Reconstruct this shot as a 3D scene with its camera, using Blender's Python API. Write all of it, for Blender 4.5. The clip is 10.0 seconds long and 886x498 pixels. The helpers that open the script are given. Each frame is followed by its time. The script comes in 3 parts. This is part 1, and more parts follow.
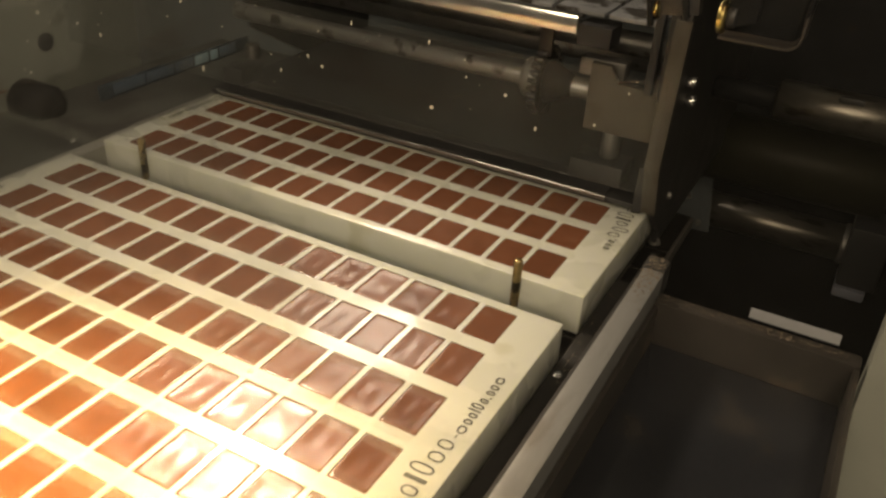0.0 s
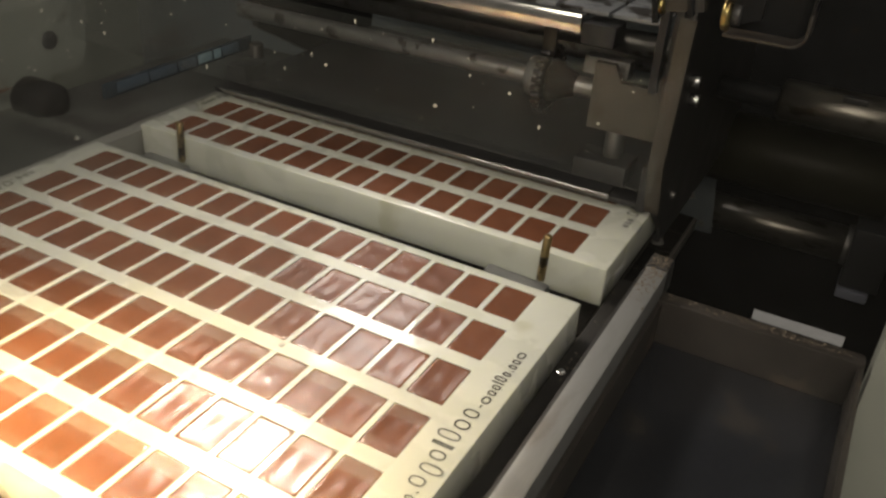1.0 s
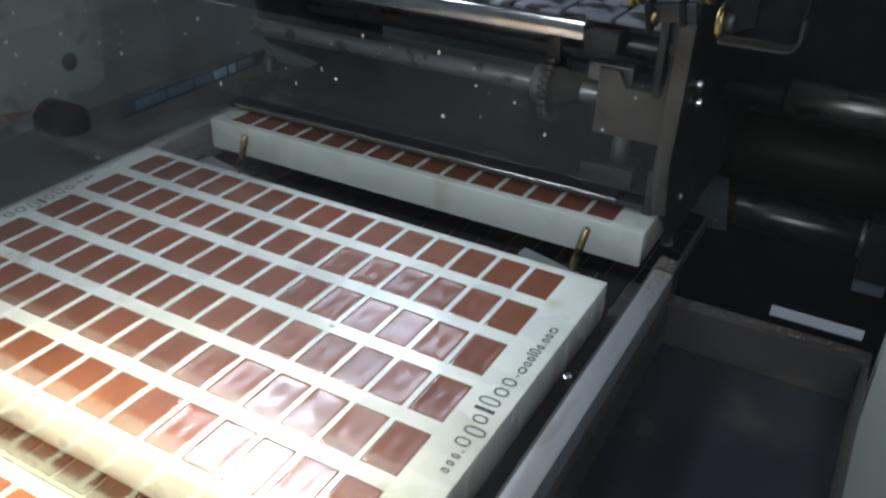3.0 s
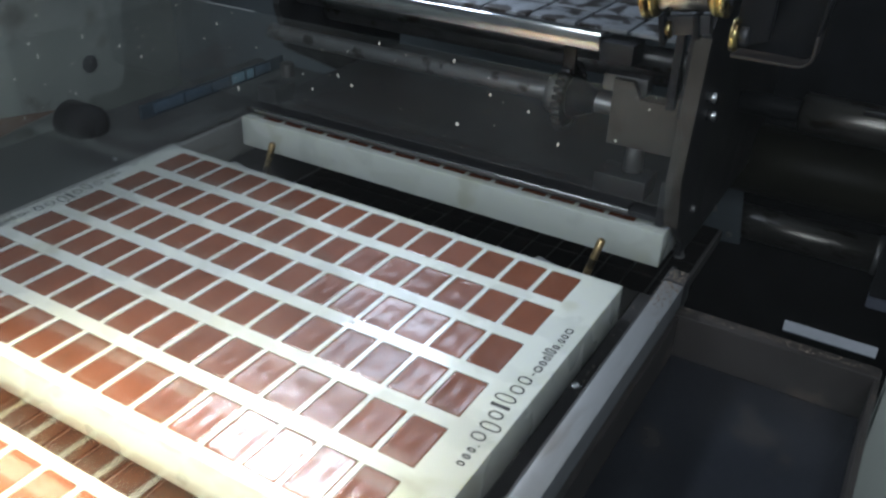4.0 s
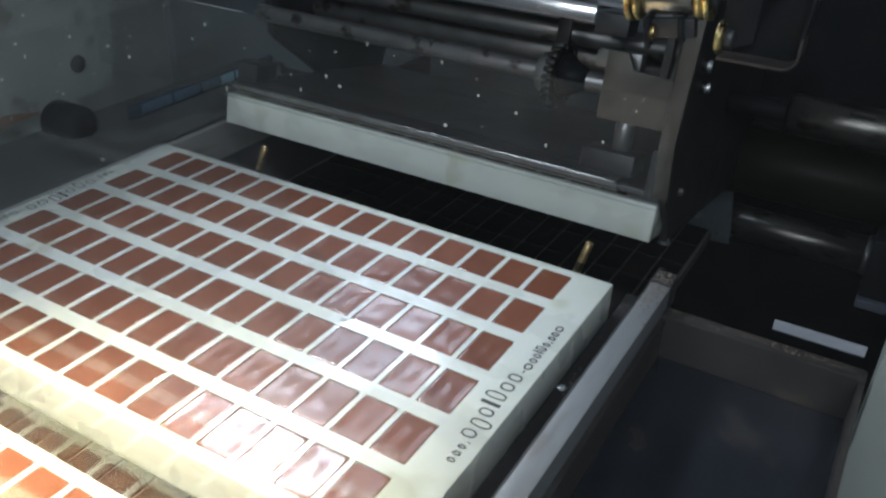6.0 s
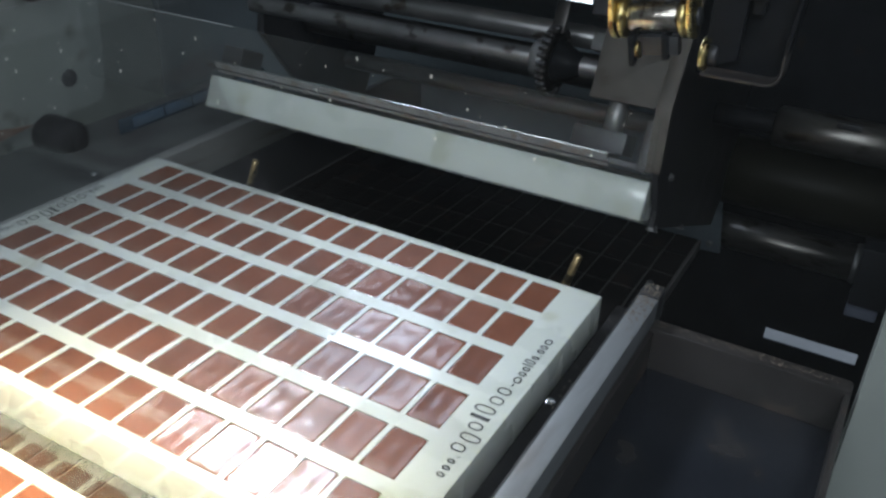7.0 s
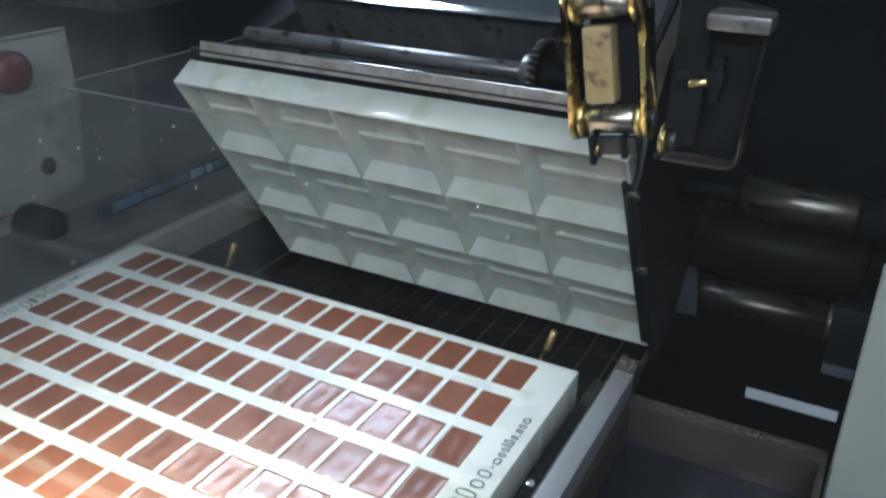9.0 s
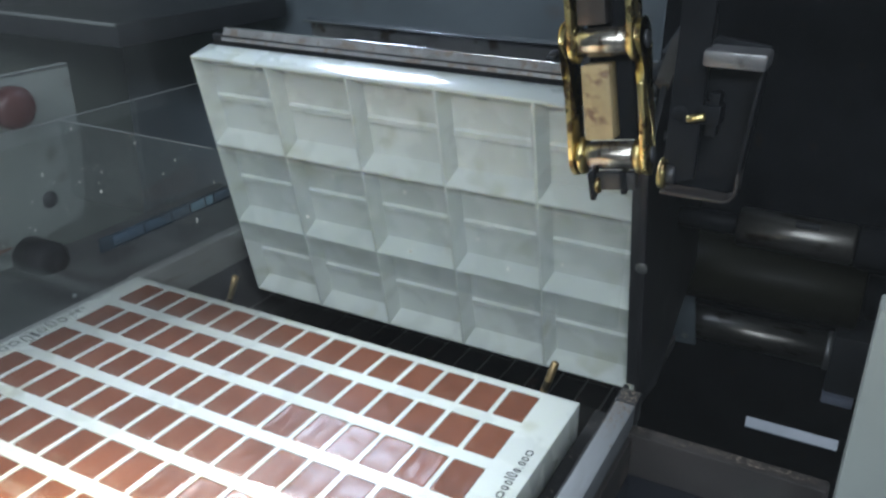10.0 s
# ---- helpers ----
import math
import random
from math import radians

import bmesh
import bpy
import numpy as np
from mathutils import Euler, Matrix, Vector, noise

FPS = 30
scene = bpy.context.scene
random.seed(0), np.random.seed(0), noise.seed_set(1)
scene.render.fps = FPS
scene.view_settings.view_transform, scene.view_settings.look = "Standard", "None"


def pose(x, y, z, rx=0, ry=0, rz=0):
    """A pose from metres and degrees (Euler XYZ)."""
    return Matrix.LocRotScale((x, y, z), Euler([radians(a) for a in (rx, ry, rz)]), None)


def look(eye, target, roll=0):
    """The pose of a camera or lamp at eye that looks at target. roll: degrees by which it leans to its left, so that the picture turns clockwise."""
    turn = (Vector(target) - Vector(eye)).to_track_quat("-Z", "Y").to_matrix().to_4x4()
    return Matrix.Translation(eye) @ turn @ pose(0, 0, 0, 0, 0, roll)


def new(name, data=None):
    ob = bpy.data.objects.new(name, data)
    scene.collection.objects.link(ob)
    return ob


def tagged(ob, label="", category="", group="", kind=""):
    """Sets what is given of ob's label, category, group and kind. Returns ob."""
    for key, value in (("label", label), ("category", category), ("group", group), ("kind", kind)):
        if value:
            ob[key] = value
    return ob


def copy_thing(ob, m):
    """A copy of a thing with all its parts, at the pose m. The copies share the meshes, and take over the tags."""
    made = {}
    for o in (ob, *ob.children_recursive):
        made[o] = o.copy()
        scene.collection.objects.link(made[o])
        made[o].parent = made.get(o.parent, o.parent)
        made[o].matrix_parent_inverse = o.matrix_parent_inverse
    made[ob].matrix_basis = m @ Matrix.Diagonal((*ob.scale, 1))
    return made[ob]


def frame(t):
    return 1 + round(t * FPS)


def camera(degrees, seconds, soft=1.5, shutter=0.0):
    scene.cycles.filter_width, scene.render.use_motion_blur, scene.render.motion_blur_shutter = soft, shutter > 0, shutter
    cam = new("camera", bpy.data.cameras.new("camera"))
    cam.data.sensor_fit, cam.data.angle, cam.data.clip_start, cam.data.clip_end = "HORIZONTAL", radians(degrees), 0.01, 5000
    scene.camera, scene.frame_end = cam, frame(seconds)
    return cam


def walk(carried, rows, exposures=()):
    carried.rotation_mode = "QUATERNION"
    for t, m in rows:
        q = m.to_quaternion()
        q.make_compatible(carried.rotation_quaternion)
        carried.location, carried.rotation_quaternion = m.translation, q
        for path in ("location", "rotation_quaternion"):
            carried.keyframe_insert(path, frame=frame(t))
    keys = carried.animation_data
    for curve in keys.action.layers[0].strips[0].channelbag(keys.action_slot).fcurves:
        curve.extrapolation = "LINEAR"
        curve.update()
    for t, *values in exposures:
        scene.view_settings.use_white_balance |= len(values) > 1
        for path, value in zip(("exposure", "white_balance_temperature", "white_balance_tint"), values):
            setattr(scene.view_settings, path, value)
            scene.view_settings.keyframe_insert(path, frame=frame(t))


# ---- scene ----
cam = camera(55.44, 10.0, soft=2.5, shutter=0.4)
PATH = [
    (0, pose(0.1903, -0.6050, 0.3717, 59.557, -3.299, 28.761)),
    (0.5, pose(0.1925, -0.6056, 0.3676, 59.607, -3.228, 28.771)),
    (1, pose(0.1899, -0.6068, 0.3678, 59.727, -3.424, 28.958)),
    (1.5, pose(0.1913, -0.5998, 0.3675, 59.611, -2.939, 28.983)),
    (2, pose(0.1924, -0.5983, 0.3714, 59.715, -2.331, 28.897)),
    (2.5, pose(0.1990, -0.6063, 0.3807, 59.504, -1.464, 29.010)),
    (4, pose(0.2090, -0.6124, 0.3834, 60.253, -1.847, 31.005)),
    (4.5, pose(0.2071, -0.6108, 0.3830, 60.358, -1.822, 31.242)),
    (5, pose(0.2090, -0.6063, 0.3810, 60.179, -1.919, 31.205)),
    (5.5, pose(0.2105, -0.6081, 0.3820, 60.038, -2.060, 30.944)),
    (7, pose(0.2166, -0.6064, 0.3933, 60.618, -1.912, 30.148)),
    (7.5, pose(0.2140, -0.6078, 0.3918, 60.979, -1.937, 30.176)),
    (8, pose(0.2163, -0.6043, 0.3930, 61.146, -1.743, 29.764)),
    (8.5, pose(0.2198, -0.6041, 0.4043, 61.628, -1.121, 29.168)),
    (9, pose(0.2230, -0.6061, 0.4163, 64.697, -0.816, 28.291)),
    (9.5, pose(0.2216, -0.6073, 0.4185, 65.879, -0.640, 28.012)),
    (10, pose(0.2211, -0.6111, 0.4219, 66.627, -0.661, 27.960)),
]
walk(cam, PATH, exposures=[
    (0, 0.08, 11600, 16), (0.5, 0.08, 10200, 14), (1.0, 0.08, 8300, 13), (1.6, 0.12, 6250, 10),
    (2.5, 0.14, 5700, 9), (5, 0.16, 5650, 8), (7, 0.2, 5650, 8), (8.5, 0.48, 5580, 8), (9, 0.68, 5560, 8), (10, 0.82, 5540, 8)])

# ---------------------------------------------------------------- light
world = bpy.data.worlds.new("world")
scene.world = world
world.use_nodes = True
world.node_tree.nodes["Background"].inputs[0].default_value = (0.80, 0.90, 1.0, 1)
world.node_tree.nodes["Background"].inputs[1].default_value = 0.045


def area_lamp(name, eye, target, sx, sy, watts, colour, spread=180):
    data = bpy.data.lights.new(name, "AREA")
    data.shape, data.size, data.size_y, data.energy, data.color = "RECTANGLE", sx, sy, watts, colour
    data.spread = radians(spread)
    ob = new(name, data)
    ob.matrix_world = look(eye, target)
    return ob


# cool tube over the turner, a warm work lamp over the feed end, and assumed, unseen hall lights as fill
area_lamp("tube_light", (-0.43, 0.345, 0.47), (-0.10, -0.16, 0.0), 0.17, 0.095, 0.62, (0.86, 0.90, 1.0), 150)
area_lamp("work_lamp", (-0.38, -0.56, 0.41), (-0.20, -0.51, 0.0), 0.10, 0.10, 3.2, (1.0, 0.80, 0.45), 68)
area_lamp("small_lamp", (-0.41, 0.010, 0.45), (0.03, -0.44, 0.0), 0.12, 0.045, 1.45, (1.0, 0.96, 0.93), 98)
# Assumed fill from the front right, brightens the right-hand faces.
area_lamp("hall_fill_light", (0.75, -1.00, 1.60), (-0.10, 0.0, 0.0), 1.2, 0.6, 9.0, (1.0, 0.98, 0.95))
# Added behind the machine to brighten the floor seen through the back slot.
area_lamp("hall_fill_light", (0.2, 1.9, 2.1), (0.2, 1.6, -0.95), 1.6, 0.6, 45.0, (0.80, 0.88, 1.0))
# Broad assumed fill from far in front, lifts the whole machine.
area_lamp("hall_fill_light", (0.6, -3.4, 2.1), (0.0, 0.0, 0.0), 2.4, 1.0, 68.0, (1.0, 0.98, 0.94))


# ---------------------------------------------------------------- materials
def material(name, colour, rough=0.5, metal=0.0, vary=0.25, scale=40.0, fine=400.0, bump=0.1, stain=None, stain_at=0.6,
             stain_scale=18.0, coat=0.0, sss=0.0, piece=0.0, spec=0.5, stretch=None):
    """Two scales of variation, an optional stain colour and fine relief; piece varies the tone from object to object."""
    m = bpy.data.materials.new(name)
    m.use_nodes = True
    nt = m.node_tree
    b = nt.nodes["Principled BSDF"]
    N, L = nt.nodes.new, nt.links.new
    tc = N("ShaderNodeTexCoord")
    vec = tc.outputs["Object"]
    info = N("ShaderNodeObjectInfo")
    off = N("ShaderNodeVectorMath")
    off.operation = "MULTIPLY_ADD"
    if stretch:
        mp = N("ShaderNodeMapping")
        mp.inputs["Scale"].default_value = stretch
        L(vec, mp.inputs["Vector"])
        vec = mp.outputs["Vector"]
    comb = N("ShaderNodeCombineXYZ")
    for k in range(3):
        L(info.outputs["Random"], comb.inputs[k])
    L(comb.outputs[0], off.inputs[0])
    off.inputs[1].default_value = (7.3, 3.1, 5.7)
    L(vec, off.inputs[2])
    vec = off.outputs[0]

    def tex(s, detail=3.0):
        n = N("ShaderNodeTexNoise")
        n.inputs["Scale"].default_value, n.inputs["Detail"].default_value = s, detail
        L(vec, n.inputs["Vector"])
        return n.outputs["Fac"]
    coarse, grain = tex(scale), tex(fine, 2.0)
    lo = [max(0, c * (1 - vary)) for c in colour]
    hi = [min(1, c * (1 + vary)) for c in colour]
    ramp = N("ShaderNodeValToRGB")
    ramp.color_ramp.elements[0].position, ramp.color_ramp.elements[1].position = 0.3, 0.7
    ramp.color_ramp.elements[0].color, ramp.color_ramp.elements[1].color = (*lo, 1), (*hi, 1)
    mixf = N("ShaderNodeMath")
    mixf.operation = "MULTIPLY_ADD"
    L(grain, mixf.inputs[0])
    mixf.inputs[1].default_value = 0.35
    add = N("ShaderNodeMath")
    add.operation = "MULTIPLY"
    L(coarse, add.inputs[0])
    add.inputs[1].default_value = 0.65
    L(add.outputs[0], mixf.inputs[2])
    L(mixf.outputs[0], ramp.inputs[0])
    col = ramp.outputs[0]
    if stain:
        s = N("ShaderNodeValToRGB")
        s.color_ramp.elements[0].position, s.color_ramp.elements[1].position = stain_at, stain_at + 0.08
        s.color_ramp.elements[0].color, s.color_ramp.elements[1].color = (0, 0, 0, 1), (1, 1, 1, 1)
        L(tex(stain_scale, 6.0), s.inputs[0])
        mx = N("ShaderNodeMix")
        mx.data_type = "RGBA"
        L(s.outputs[0], mx.inputs["Factor"])
        L(col, mx.inputs[6])
        mx.inputs[7].default_value = (*stain, 1)
        col = mx.outputs[2]
    if piece:
        hsv = N("ShaderNodeHueSaturation")
        mr = N("ShaderNodeMapRange")
        mr.inputs["To Min"].default_value, mr.inputs["To Max"].default_value = 1 - piece, 1 + piece
        L(info.outputs["Random"], mr.inputs["Value"])
        L(mr.outputs[0], hsv.inputs["Value"])
        L(col, hsv.inputs["Color"])
        col = hsv.outputs[0]
    L(col, b.inputs["Base Color"])
    rr = N("ShaderNodeMapRange")
    rr.inputs["To Min"].default_value, rr.inputs["To Max"].default_value = max(0.02, rough * 0.75), min(1, rough * 1.3)
    L(coarse, rr.inputs["Value"])
    L(rr.outputs[0], b.inputs["Roughness"])
    b.inputs["Metallic"].default_value = metal
    b.inputs["Specular IOR Level"].default_value = spec
    b.inputs["Coat Weight"].default_value = coat
    b.inputs["Coat Roughness"].default_value = 0.08
    if sss:
        b.inputs["Subsurface Weight"].default_value = sss
        b.inputs["Subsurface Radius"].default_value = (0.012, 0.012, 0.009)
        b.inputs["Subsurface Scale"].default_value = 0.4
    if bump:
        bp = N("ShaderNodeBump")
        bp.inputs["Strength"].default_value, bp.inputs["Distance"].default_value = bump, 0.001
        L(mixf.outputs[0], bp.inputs["Height"])
        L(bp.outputs[0], b.inputs["Normal"])
    return m


POLY = material("white_polycarbonate", (0.58, 0.615, 0.57), 0.27, 0, 0.08, 22, 250, 0.03, stain=(0.50, 0.52, 0.44), stain_at=0.60, stain_scale=16, coat=0.6, sss=0.5)
CHOC = material("milk_chocolate", (0.150, 0.056, 0.031), 0.22, 0, 0.20, 60, 700, 0.07, piece=0.13, stain=(0.17, 0.074, 0.046), stain_at=0.62, stain_scale=70)
PLUGM = material("grey_plug", (0.40, 0.42, 0.41), 0.4, 0, 0.1, 80, 600, 0.05)
INK = material("black_print", (0.03, 0.03, 0.03), 0.5, 0, 0.2, 80, 900, 0.0)
STEEL = material("worn_steel", (0.25, 0.25, 0.25), 0.36, 0.75, 0.25, 35, 600, 0.15, stain=(0.10, 0.085, 0.07), stain_at=0.60, stain_scale=40)
BRIGHT = material("polished_steel", (0.72, 0.73, 0.75), 0.18, 1, 0.10, 30, 500, 0.05)
DARK = material("dark_steel", (0.055, 0.056, 0.06), 0.42, 0.6, 0.35, 25, 500, 0.15, stain=(0.10, 0.085, 0.07), stain_at=0.66, stain_scale=30)
BLACK = material("black_paint", (0.028, 0.030, 0.034), 0.40, 0, 0.35, 25, 500, 0.12, stain=(0.06, 0.05, 0.042), stain_at=0.68, stain_scale=30)
GREASE = material("greasy_iron", (0.03, 0.028, 0.026), 0.3, 0.5, 0.5, 60, 600, 0.4)
BRASS = material("worn_brass", (0.66, 0.55, 0.24), 0.28, 1, 0.25, 70, 700, 0.2, stain=(0.16, 0.11, 0.05), stain_at=0.54, stain_scale=110)
RUBBER = material("black_rubber", (0.013, 0.013, 0.014), 0.65, 0, 0.3, 60, 600, 0.25)
RAILM = material("grey_rail_steel", (0.19, 0.20, 0.21), 0.42, 0.30, 0.2, 25, 500, 0.15, stain=(0.14, 0.135, 0.13), stain_at=0.64, stain_scale=35, stretch=(1, 0.2, 1))
CRUMB = material("chocolate_crumbs", (0.20, 0.165, 0.13), 0.7, 0, 0.5, 300, 900, 0.4)
BINM = material("stained_bin", (0.036, 0.032, 0.030), 0.42, 0.2, 0.4, 14, 300, 0.2, stain=(0.085, 0.065, 0.052), stain_at=0.58, stain_scale=22)
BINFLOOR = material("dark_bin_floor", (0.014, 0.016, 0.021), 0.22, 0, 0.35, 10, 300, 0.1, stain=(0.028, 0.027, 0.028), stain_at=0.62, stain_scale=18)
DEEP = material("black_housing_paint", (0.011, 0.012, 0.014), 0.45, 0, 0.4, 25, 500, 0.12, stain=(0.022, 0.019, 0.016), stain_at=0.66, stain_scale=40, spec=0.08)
ROLLM = material("roller_steel", (0.40, 0.37, 0.32), 0.24, 0.95, 0.3, 40, 700, 0.1, stain=(0.14, 0.11, 0.08), stain_at=0.56, stain_scale=60, stretch=(6, 1, 1))
DULL = material("dull_steel", (0.21, 0.21, 0.215), 0.34, 0.7, 0.3, 30, 500, 0.15, stain=(0.05, 0.045, 0.04), stain_at=0.58, stain_scale=45)
TRAYM = material("dirty_tray_panel", (0.36, 0.38, 0.41), 0.45, 0.2, 0.3, 30, 500, 0.2, stain=(0.05, 0.042, 0.038), stain_at=0.50, stain_scale=38, piece=0.2)
PALERAIL = material("pale_worn_rail", (0.22, 0.225, 0.215), 0.45, 0.1, 0.2, 25, 500, 0.15, stain=(0.16, 0.14, 0.12), stain_at=0.60, stain_scale=30, stretch=(1, 0.2, 1))
LEDGEM = material("dusty_grey_ledge", (0.055, 0.060, 0.057), 0.55, 0, 0.25, 9, 220, 0.1, stain=(0.030, 0.030, 0.030), stain_at=0.55, stain_scale=8)
OLIVE = material("olive_guard", (0.014, 0.014, 0.009), 0.45, 0, 0.4, 14, 300, 0.1, spec=0.12)
GREYP = material("grey_painted_plate", (0.27, 0.29, 0.27), 0.45, 0, 0.12, 14, 300, 0.1, stain=(0.11, 0.10, 0.085), stain_at=0.66, stain_scale=16)
BLUEM = material("pale_blue_strip", (0.30, 0.33, 0.42), 0.4, 0.2, 0.15, 20, 400, 0.1)
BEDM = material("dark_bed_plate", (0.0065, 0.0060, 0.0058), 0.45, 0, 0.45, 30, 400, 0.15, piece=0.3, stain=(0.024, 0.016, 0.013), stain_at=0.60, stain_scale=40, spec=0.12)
SEAMM = material("bed_seam", (0.12, 0.115, 0.11), 0.6, 0, 0.3, 40, 400, 0.1)
# Seam tone of the lower grid that imitates the mould's reflection.
LOWSEAM = material("mirrored_bed_seam", (0.085, 0.08, 0.078), 0.6, 0, 0.3, 40, 400, 0.1)
TANM = material("tan_wear_block", (0.34, 0.265, 0.135), 0.5, 0, 0.3, 50, 500, 0.2, stain=(0.15, 0.09, 0.05), stain_at=0.58, stain_scale=80)
EDGESTEEL = material("worn_edge_steel", (0.095, 0.086, 0.075), 0.45, 0.3, 0.25, 40, 500, 0.2, stain=(0.08, 0.065, 0.055), stain_at=0.58, stain_scale=45)
BARM = material("stained_bar_steel", (0.29, 0.285, 0.285), 0.42, 0.2, 0.3, 60, 600, 0.25, stain=(0.24, 0.20, 0.17), stain_at=0.52, stain_scale=70)
PANELM = material("dark_blue_grey_panel", (0.10, 0.12, 0.135), 0.45, 0, 0.2, 6, 120, 0.1, stain=(0.085, 0.088, 0.09), stain_at=0.64, stain_scale=9)
# Three blue tones for the window reflection painted along the trough.
BLUED = material("dark_blue_gloss", (0.028, 0.046, 0.064), 0.25, 0, 0.3, 30, 400, 0.05)
GLINTM = material("pale_cyan_reflection", (0.22, 0.36, 0.44), 0.3, 0, 0.15, 30, 400, 0.05)
BLUEM2 = material("muted_blue_reflection", (0.065, 0.105, 0.15), 0.3, 0, 0.2, 30, 400, 0.05)
REDM = material("red_plastic", (0.070, 0.020, 0.018), 0.4, 0, 0.15, 30, 400, 0.05)
FARM = material("grey_green_panel", (0.27, 0.30, 0.27), 0.5, 0, 0.25, 5, 120, 0.1, stain=(0.36, 0.38, 0.33), stain_at=0.62, stain_scale=7)
HALLM = material("hall_paint", (0.55, 0.56, 0.55), 0.7, 0, 0.06, 2, 60, 0.05)
FLOORM = material("hall_floor", (0.22, 0.21, 0.20), 0.5, 0, 0.2, 3, 60, 0.1)
BROWNM = material("brown_stained_plate", (0.15, 0.085, 0.05), 0.5, 0, 0.25, 14, 300, 0.1)
AXLEM = material("worn_axle_steel", (0.12, 0.115, 0.105), 0.30, 0.85, 0.4, 25, 600, 0.1, stain=(0.05, 0.042, 0.034), stain_at=0.55, stain_scale=50, stretch=(0.4, 1, 1))
FRAMEM = material("pale_grey_frame_paint", (0.28, 0.305, 0.28), 0.45, 0, 0.12, 14, 300, 0.1, stain=(0.17, 0.17, 0.15), stain_at=0.60, stain_scale=16)
DUSTM = material("dust_fleck", (0.75, 0.74, 0.66), 0.8, 0, 0.1, 200, 900, 0.0)


def clear_acrylic(name, dust):
    """Clear sheet: mostly see-through, with a film of dust in streaks and a glossy face."""
    m = bpy.data.materials.new(name)
    m.use_nodes = True
    nt = m.node_tree
    N, L = nt.nodes.new, nt.links.new
    nt.nodes.remove(nt.nodes["Principled BSDF"])
    out = nt.nodes["Material Output"]
    clear, film, gloss = N("ShaderNodeBsdfTransparent"), N("ShaderNodeBsdfDiffuse"), N("ShaderNodeBsdfGlossy")
    clear.inputs["Color"].default_value = (0.97, 0.98, 0.98, 1)
    film.inputs["Color"].default_value = (0.62, 0.66, 0.64, 1)
    gloss.inputs["Roughness"].default_value = 0.04
    tc, noise_tex, mr = N("ShaderNodeTexCoord"), N("ShaderNodeTexNoise"), N("ShaderNodeMapRange")
    mp = N("ShaderNodeMapping")
    mp.inputs["Scale"].default_value = (1.0, 1.0, 0.35)
    L(tc.outputs["Object"], mp.inputs["Vector"])
    noise_tex.inputs["Scale"].default_value, noise_tex.inputs["Detail"].default_value = 14.0, 6.0
    L(mp.outputs["Vector"], noise_tex.inputs["Vector"])
    mr.inputs["From Min"].default_value, mr.inputs["From Max"].default_value = 0.3, 0.8
    mr.inputs["To Min"].default_value, mr.inputs["To Max"].default_value = dust * 0.5, dust * 1.8
    L(noise_tex.outputs["Fac"], mr.inputs["Value"])
    fr = N("ShaderNodeFresnel")
    fr.inputs["IOR"].default_value = 1.35
    a, b = N("ShaderNodeMixShader"), N("ShaderNodeMixShader")
    L(mr.outputs[0], a.inputs[0])
    L(clear.outputs[0], a.inputs[1])
    L(film.outputs[0], a.inputs[2])
    weak = N("ShaderNodeMath")
    weak.operation = "MULTIPLY"
    weak.inputs[1].default_value = 0.28
    L(fr.outputs[0], weak.inputs[0])
    L(weak.outputs[0], b.inputs[0])
    L(a.outputs[0], b.inputs[1])
    L(gloss.outputs[0], b.inputs[2])
    L(b.outputs[0], out.inputs["Surface"])
    return m


ACRYLIC = clear_acrylic("dusty_acrylic", 0.016)
ACRYLIC_DOOR = clear_acrylic("hazy_door_acrylic", 0.0032)
ACRYLIC_SIDE = clear_acrylic("dustier_acrylic", 0.03)
EDGEM = material("acrylic_edge", (0.24, 0.255, 0.25), 0.45, 0, 0.15, 30, 400, 0.05)


# ---------------------------------------------------------------- mesh helpers
def finish(ob, bm, mat, smooth=True, angle=35):
    for f in bm.faces:
        f.smooth = smooth
    if smooth:
        for e in bm.edges:
            if len(e.link_faces) != 2 or e.calc_face_angle(0) > radians(angle):
                e.smooth = False
    bm.to_mesh(ob.data)
    bm.free()
    ob.data.materials.append(mat)


def part(name, bm, mat, parent=None, label="", smooth=True):
    ob = new(name, bpy.data.meshes.new(name))
    finish(ob, bm, mat, smooth)
    if parent:
        ob.parent = parent
    if label:
        tagged(ob, label)
    return ob


def thing(name, at, label, category, group="", kind=""):
    ob = new(name)
    ob.empty_display_size = 0.02
    ob.matrix_world = at
    return tagged(ob, label, category, group, kind)


def box(x0, x1, y0, y1, z0, z1, bevel=0.0012, bm=None, seg=2):
    """A box with rounded edges, added to bm where one is given."""
    one = bmesh.new()
    bmesh.ops.create_cube(one, size=1)
    for v in one.verts:
        v.co = Vector(((x0 + x1) / 2 + v.co.x * (x1 - x0), (y0 + y1) / 2 + v.co.y * (y1 - y0), (z0 + z1) / 2 + v.co.z * (z1 - z0)))
    b = min(bevel, 0.3 * min(x1 - x0, y1 - y0, z1 - z0))
    if b > 0:
        bmesh.ops.bevel(one, geom=one.edges[:], offset=b, segments=seg, affect="EDGES", profile=0.6)
    return merge(bm, one)


def merge(bm, one, m=None):
    if m is not None:
        one.transform(m)
    if bm is None:
        return one
    tmp = bpy.data.meshes.new("tmp")
    one.to_mesh(tmp)
    one.free()
    bm.from_mesh(tmp)
    bpy.data.meshes.remove(tmp)
    return bm


